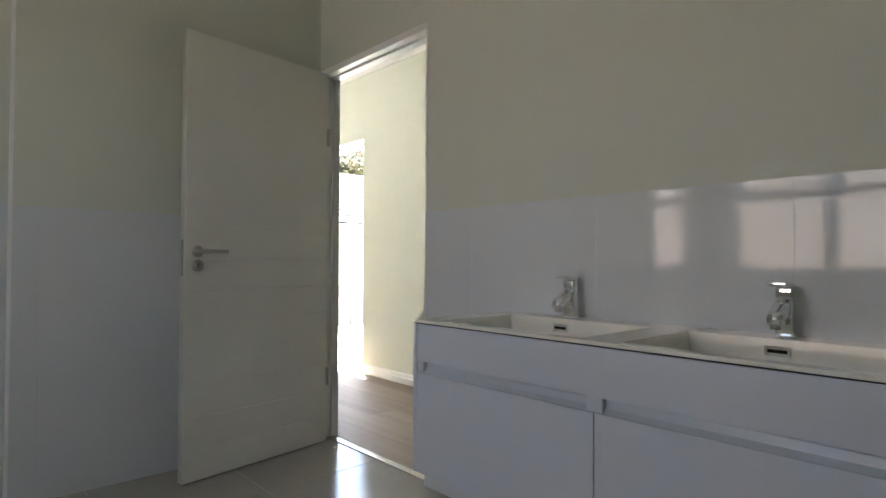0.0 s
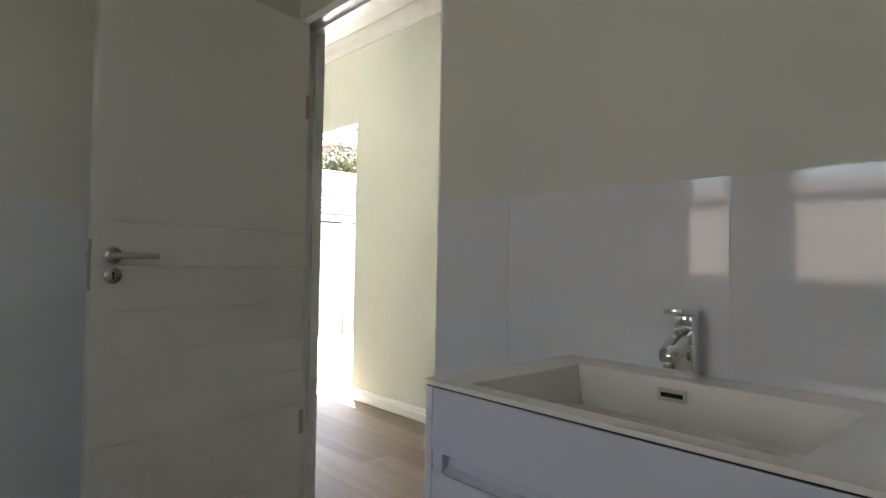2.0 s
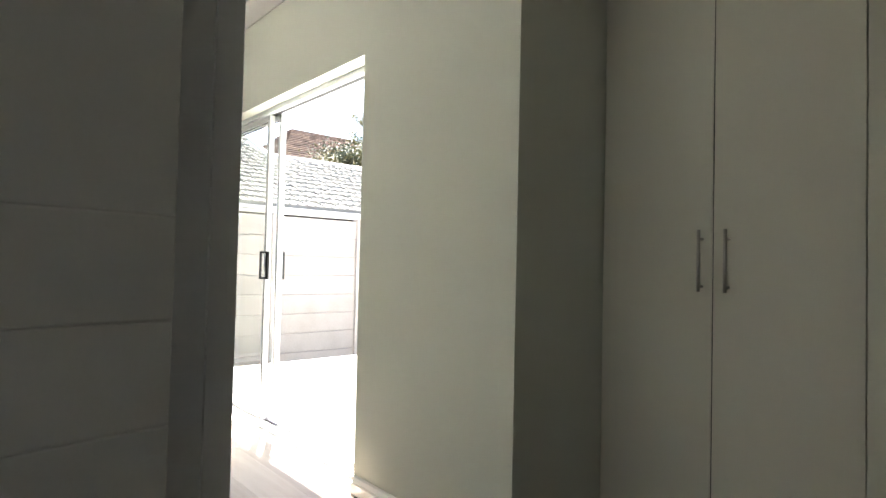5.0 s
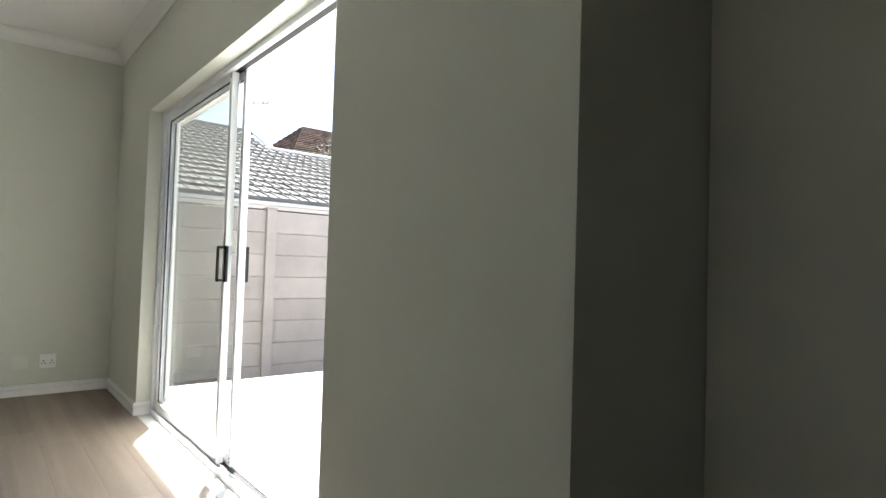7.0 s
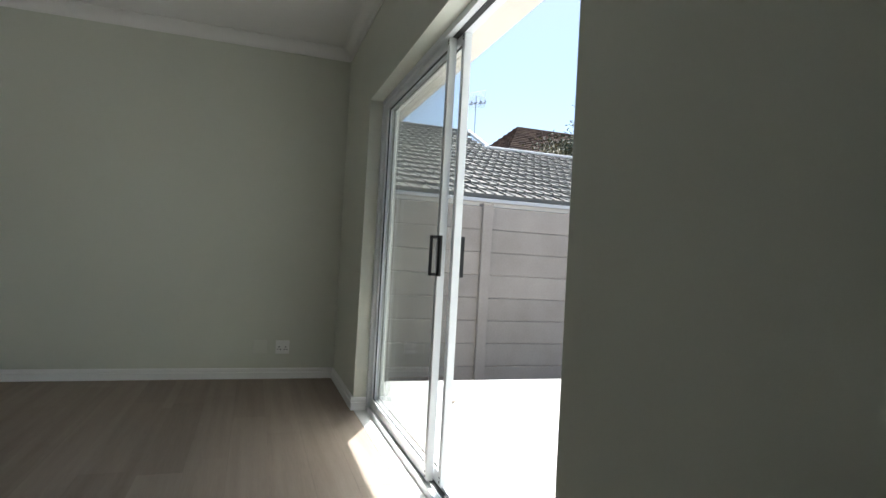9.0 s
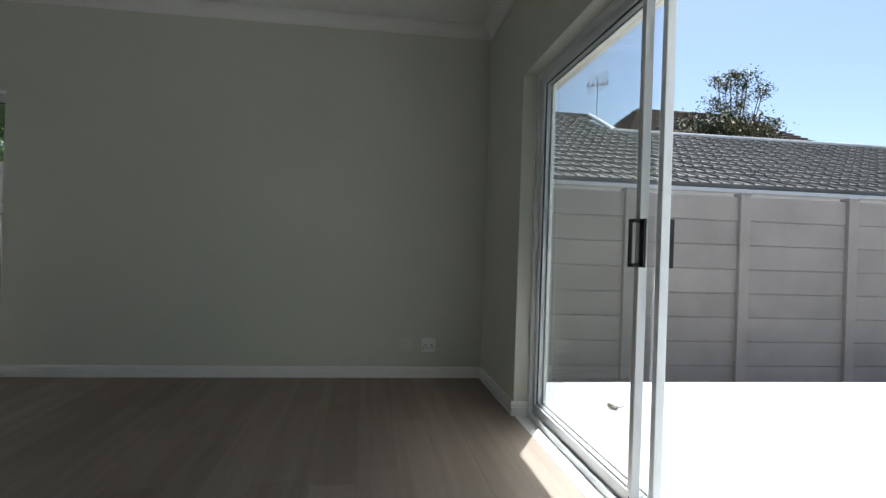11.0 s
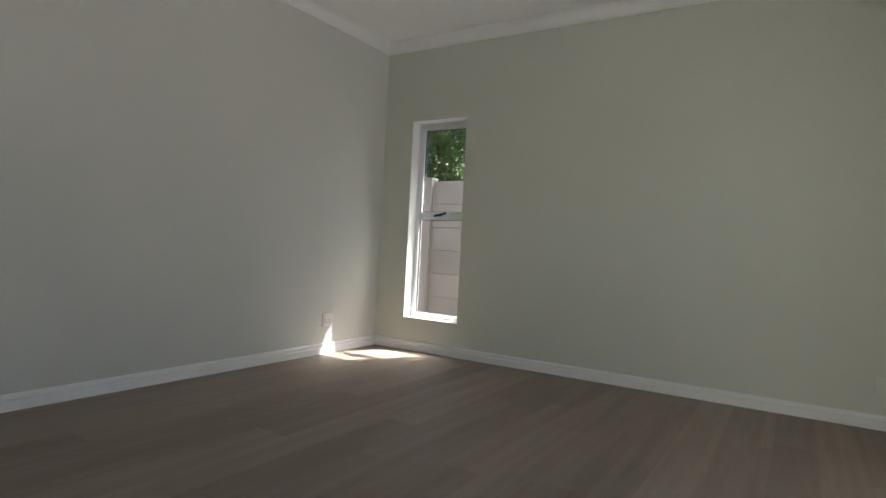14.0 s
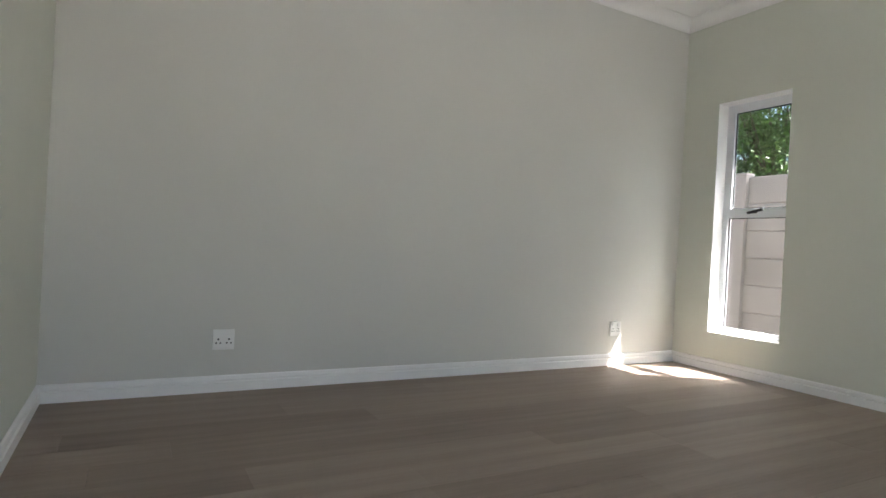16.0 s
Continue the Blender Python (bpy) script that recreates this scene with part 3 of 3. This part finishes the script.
for k in range(27):
    y = 5.35 + .4 * k
    cyl(bm, (-RID - .02, y, .036), (-RID - .02, y + .42, .042), .046, 10, .042)
part("ridge", bm, PAVE, roofp, "pale mortar ridge tiles")
bm = bmesh.new()
cyl(bm, (-TOP, -1.5, .03), (-TOP, 5.68, .03), .06, 12)
part("top_ridge", bm, ROOFT, roofp)
bm = bmesh.new()
cyl(bm, (-TOP - .03, 5.70, .05), (-RID, 5.45, .05), .05, 12)
part("verge", bm, WHITE, roofp, "white painted verge")
bm = bmesh.new()
v = [bm.verts.new(p) for p in ((-14.3, -1.5, 4.86), (-14.3, 5.6, 4.86), (-18, 5.6, 3.0), (-18, -1.5, 3.0), (-12.3, 5.5, 4.05), (-12.3, 16, 4.05), (-16, 16, 2.2), (-16, 5.3, 2.2))]
bm.faces.new(v[:4]), bm.faces.new(v[4:])
bmesh.ops.solidify(bm, geom=bm.faces[:], thickness=.05)
part("back_roof", bm, ROOFT, nb)

ant = thing("roof_antenna", "thin metal television antenna on the tiled roof", "antenna", (-13.6, 5.60, 4.08))
bm = bmesh.new()
cyl(bm, (0, 0, -.4), (0, 0, 1.10), .013, 8)
part("mast", bm, STEEL, ant)
bm = bmesh.new()
cyl(bm, (0, -.26, .86), (0, .26, .97), .010, 6)
part("boom", bm, BLACK, ant)
for k in range(5):
    bm = bmesh.new()
    y = -.24 + .12 * k
    cyl(bm, (-.07, y, .86 + .213 * (y + .38)), (.07, y, .86 + .213 * (y + .38)), .011, 6)
    cyl(bm, (0, y, .80 + .213 * (y + .38)), (0, y, .93 + .213 * (y + .38)), .011, 6)
    part("element", bm, BLACK, ant)
bm = bmesh.new()
for k in range(13):
    cyl(bm, (.03, -.26 + .04 * k, .66 + .016 * k), (.03, -.24 + .04 * k, 1.10 + .016 * k), .0035, 4)
for k in range(8):
    cyl(bm, (.03, -.26, .68 + .06 * k), (.03, .24, .87 + .06 * k), .0035, 4)
part("reflector_grid", bm, STEEL, ant)

# ---- far brown roof ----
far = thing("far_house", "distant house with a dark brown hipped tile roof", "house", (-22.5, 12.9, -.47))
part("wall", boxes((-5, 5, -4.6, 4.6, 0, 4.4)), PLASTER, far)
vs, fs = [], []
for k in range(26):
    rows = []
    for f, up in ((k / 26, .05), ((k + 1) / 26, 0)):
        hx, hy, z = 5.6 * (1 - f) + .05, 5.2 + (1.95 - 5.2) * f, 4.3 + 3.08 * f + up
        rows.append([Vector(p) for p in ((-hx, -hy, z), (hx, -hy, z), (hx, hy, z), (-hx, hy, z))])
    for i in range(4):
        (a0, a1), (b0, b1) = [(r[i], r[(i + 1) % 4]) for r in rows]
        n = max(4, int((a1 - a0).length / .3))
        for j in range(n):
            drop = Vector((0, 0, -.09))
            q = [a0.lerp(a1, j / n), a0.lerp(a1, (j + 1) / n), b0.lerp(b1, (j + 1) / n), b0.lerp(b1, j / n)]
            i0 = len(vs)
            vs += [tuple(p) for p in q + [q[0] + drop, q[1] + drop]]
            fs += [(i0, i0 + 1, i0 + 2, i0 + 3), (i0 + 4, i0 + 5, i0 + 1, i0)]
me = bpy.data.meshes.new("roof")
me.from_pydata(vs, [], fs)
me.materials.append(BROWN)
ob = new("roof", me)
ob.parent = far
ob["label"] = "dark brown tiled hip roof"

# ---- trees ----


def tree(name, label, at, height, mats, clumps, spread, leaf, seed, per=220, low=0.45):
    rnd = random.Random(seed)
    t = thing(name, label, "tree", at)
    bm = bmesh.new()
    p = Vector((0, 0, 0))
    top = Vector((rnd.uniform(-.2, .2), rnd.uniform(-.2, .2), height * .8))
    pts = [p.lerp(top, k / 5) + Vector((rnd.uniform(-.1, .1), rnd.uniform(-.1, .1), 0)) * (k > 0) for k in range(6)]
    for k in range(5):
        cyl(bm, pts[k], pts[k + 1], height * .022 * (1 - k / 6), 9, height * .022 * (1 - (k + 1) / 6))
    cs = []
    for k in range(clumps):
        z = height * rnd.uniform(low, 1.0)
        a = rnd.uniform(0, 6.28)
        r = spread * math.sqrt(rnd.random()) * (1.15 - .6 * (z / height - low) / (1 - low))
        c = Vector((r * math.cos(a), r * math.sin(a), z))
        cs.append(c)
        base = pts[min(4, max(1, int(z / height * 4)))]
        cyl(bm, base, c, height * .0045, 6, height * .0015)
    part("trunk", bm, BARK, t)
    for gi, mat in enumerate(mats):
        vs, fs = [], []
        for c in cs[gi::len(mats)]:
            cr = spread * rnd.uniform(.14, .30)
            for _ in range(per):
                d = Vector((rnd.gauss(0, 1), rnd.gauss(0, 1), rnd.gauss(0, .7))) * cr * .6
                q = Euler((rnd.uniform(-1, 1), rnd.uniform(-1, 1), rnd.uniform(0, 6.28))).to_matrix()
                s = leaf * rnd.uniform(.6, 1.3)
                i = len(vs)
                vs += [tuple(c + d + q @ Vector(o)) for o in ((-s, 0, 0), (0, -s * .45, s * .1), (s, 0, 0), (0, s * .45, s * .1))]
                fs.append((i, i + 1, i + 2, i + 3))
        me = bpy.data.meshes.new("crown")
        me.from_pydata(vs, [], fs)
        me.materials.append(mat)
        new("crown", me).parent = t
    return t


tree("pine_tree", "sparse dark tree rising behind the tiled roof", (-15.2, 10.3, -.47), 6.55, (PINE, OLIVE), 15, .95, .04, 3, 190, .76)
tree("bushy_tree", "dense olive and dark green tree behind the roof", (-15.0, 9.2, -.47), 5.15, (OLIVE, PINE), 44, 1.8, .05, 5, 700, .68)
tree("green_tree", "leafy bright green tree behind the boundary wall", (-9.4, -4.9, -.47), 4.6, (LEAF, LEAF), 80, 2.0, .032, 7, 1300, .25)
tree("green_tree", "leafy bright green tree behind the boundary wall", (-9.2, -6.9, -.47), 4.4, (LEAF, LEAF), 50, 1.8, .034, 8, 1100, .25)

solid("neighbour_wall", boxes((-6, 9, -6.4, -6.2, -.47, 2.1)), PINK, "pinkish plastered boundary wall outside the bathroom", "garden wall", kind="")
leaf = bmesh.new()
ring = [leaf.verts.new((.07 * math.cos(a), .03 * math.sin(a), .006 + .014 * math.sin(a * 1.5) ** 2)) for a in [k * .628 for k in range(10)]]
leaf.faces.new(ring)
bmesh.ops.solidify(leaf, geom=leaf.faces[:], thickness=.003)
cyl(leaf, (.06, 0, .01), (.13, .03, .05), .003, 6)
lf = tagged(new("fallen_leaf", mesh_of("fallen_leaf", leaf, DRY)), "curled dry leaf lying on the patio", "leaf")
lf.location = (-4.70, 2.14, -.089)

# ---- tiles and planks ----


def tile_run(parent, m, length, first, step, z_rows, mat):
    """Wall tiles in the plane y = 0 of m, facing -y; the first cut to `first` wide."""
    xs = [0.0, first]
    while xs[-1] < length - .01:
        xs.append(min(length, xs[-1] + step))
    made = {}
    for z0, z1 in zip(z_rows, z_rows[1:]):
        for a, b in zip(xs, xs[1:]):
            key = (round(b - a, 3), round(z1 - z0, 3))
            if key not in made:
                made[key] = mesh_of("tile", boxes((.0005, key[0] - .0005, -.010, -.002, .0005, key[1] - .0005), bevel=.0006), mat)
            o = new("tile", made[key])
            o.parent = parent
            o.matrix_local = m @ Matrix.Translation((a, 0, z0))
    part("grout", boxes((0, length, -.0085, -.0005, z_rows[0], z_rows[-1] - .001)), GROUT, parent).matrix_local = m


tile_run(splash, pose(DW + .014, 0, 0), XBE - DW - .024, .30, .6, TZ, TILE)
tile_run(left_t, pose(XB, YB, 0, 0, 0, 90), -YB - .012, .45, .6, TZ, TILE)
fl = thing("floor_bathroom", "smooth grey bathroom floor tiles with fine joints", "floor", (0, 0, -.03), kind="structure")
tmesh = mesh_of("floor_tile", boxes((.0012, .5988, .0012, .5988, 0, .030), bevel=.001), FTILE)
part("grout", boxes((XB, XBE, YB, .03, 0, .0285)), GROUT, fl)
for i in range(8):
    for j in range(7):
        x, y = XB - .05 + .6 * i, .03 - .6 * (j + 1)
        o = new("floor_tile", tmesh)
        o.parent, o.location = fl, (x, y, 0)
fb = thing("floor_bedroom", "grey-brown wood laminate floor planks", "floor", (0, 0, -.03), kind="structure")
part("underlay", boxes((XW, XE, YS, DT, 0, .0265), (XW, XP, DT, YN, 0, .0265), (XC, XP, YN, YC + .02, 0, .0265)), RUBBER, fb)
PWID, PLEN = .193, 1.285
made = {}
y = YN + .003 + 3 * PWID - .05
while y > YS:
    y1 = max(YS, y - PWID)
    if y > YN + .003 > y1:
        y1 = YN + .003
    if y > .05 > y1:
        y1 = .05
    x = XW - random.uniform(0, PLEN - .2)
    xe = XP if y > .051 else XE
    xs0 = XC if y > YN + .003 else XW
    while x < xe:
        a, b = max(x, xs0), min(x + PLEN, xe)
        x += PLEN
        if b - a < .02:
            continue
        key = (round(b - a, 3), round(y - y1, 3))
        if key not in made:
            made[key] = mesh_of("plank", boxes((.0003, key[0] - .0003, .0003, key[1] - .0003, 0, .030), bevel=.0005), PLANK)
        o = new("plank", made[key])
        o.parent, o.location = fb, (a, y1, 0)
    y = y1
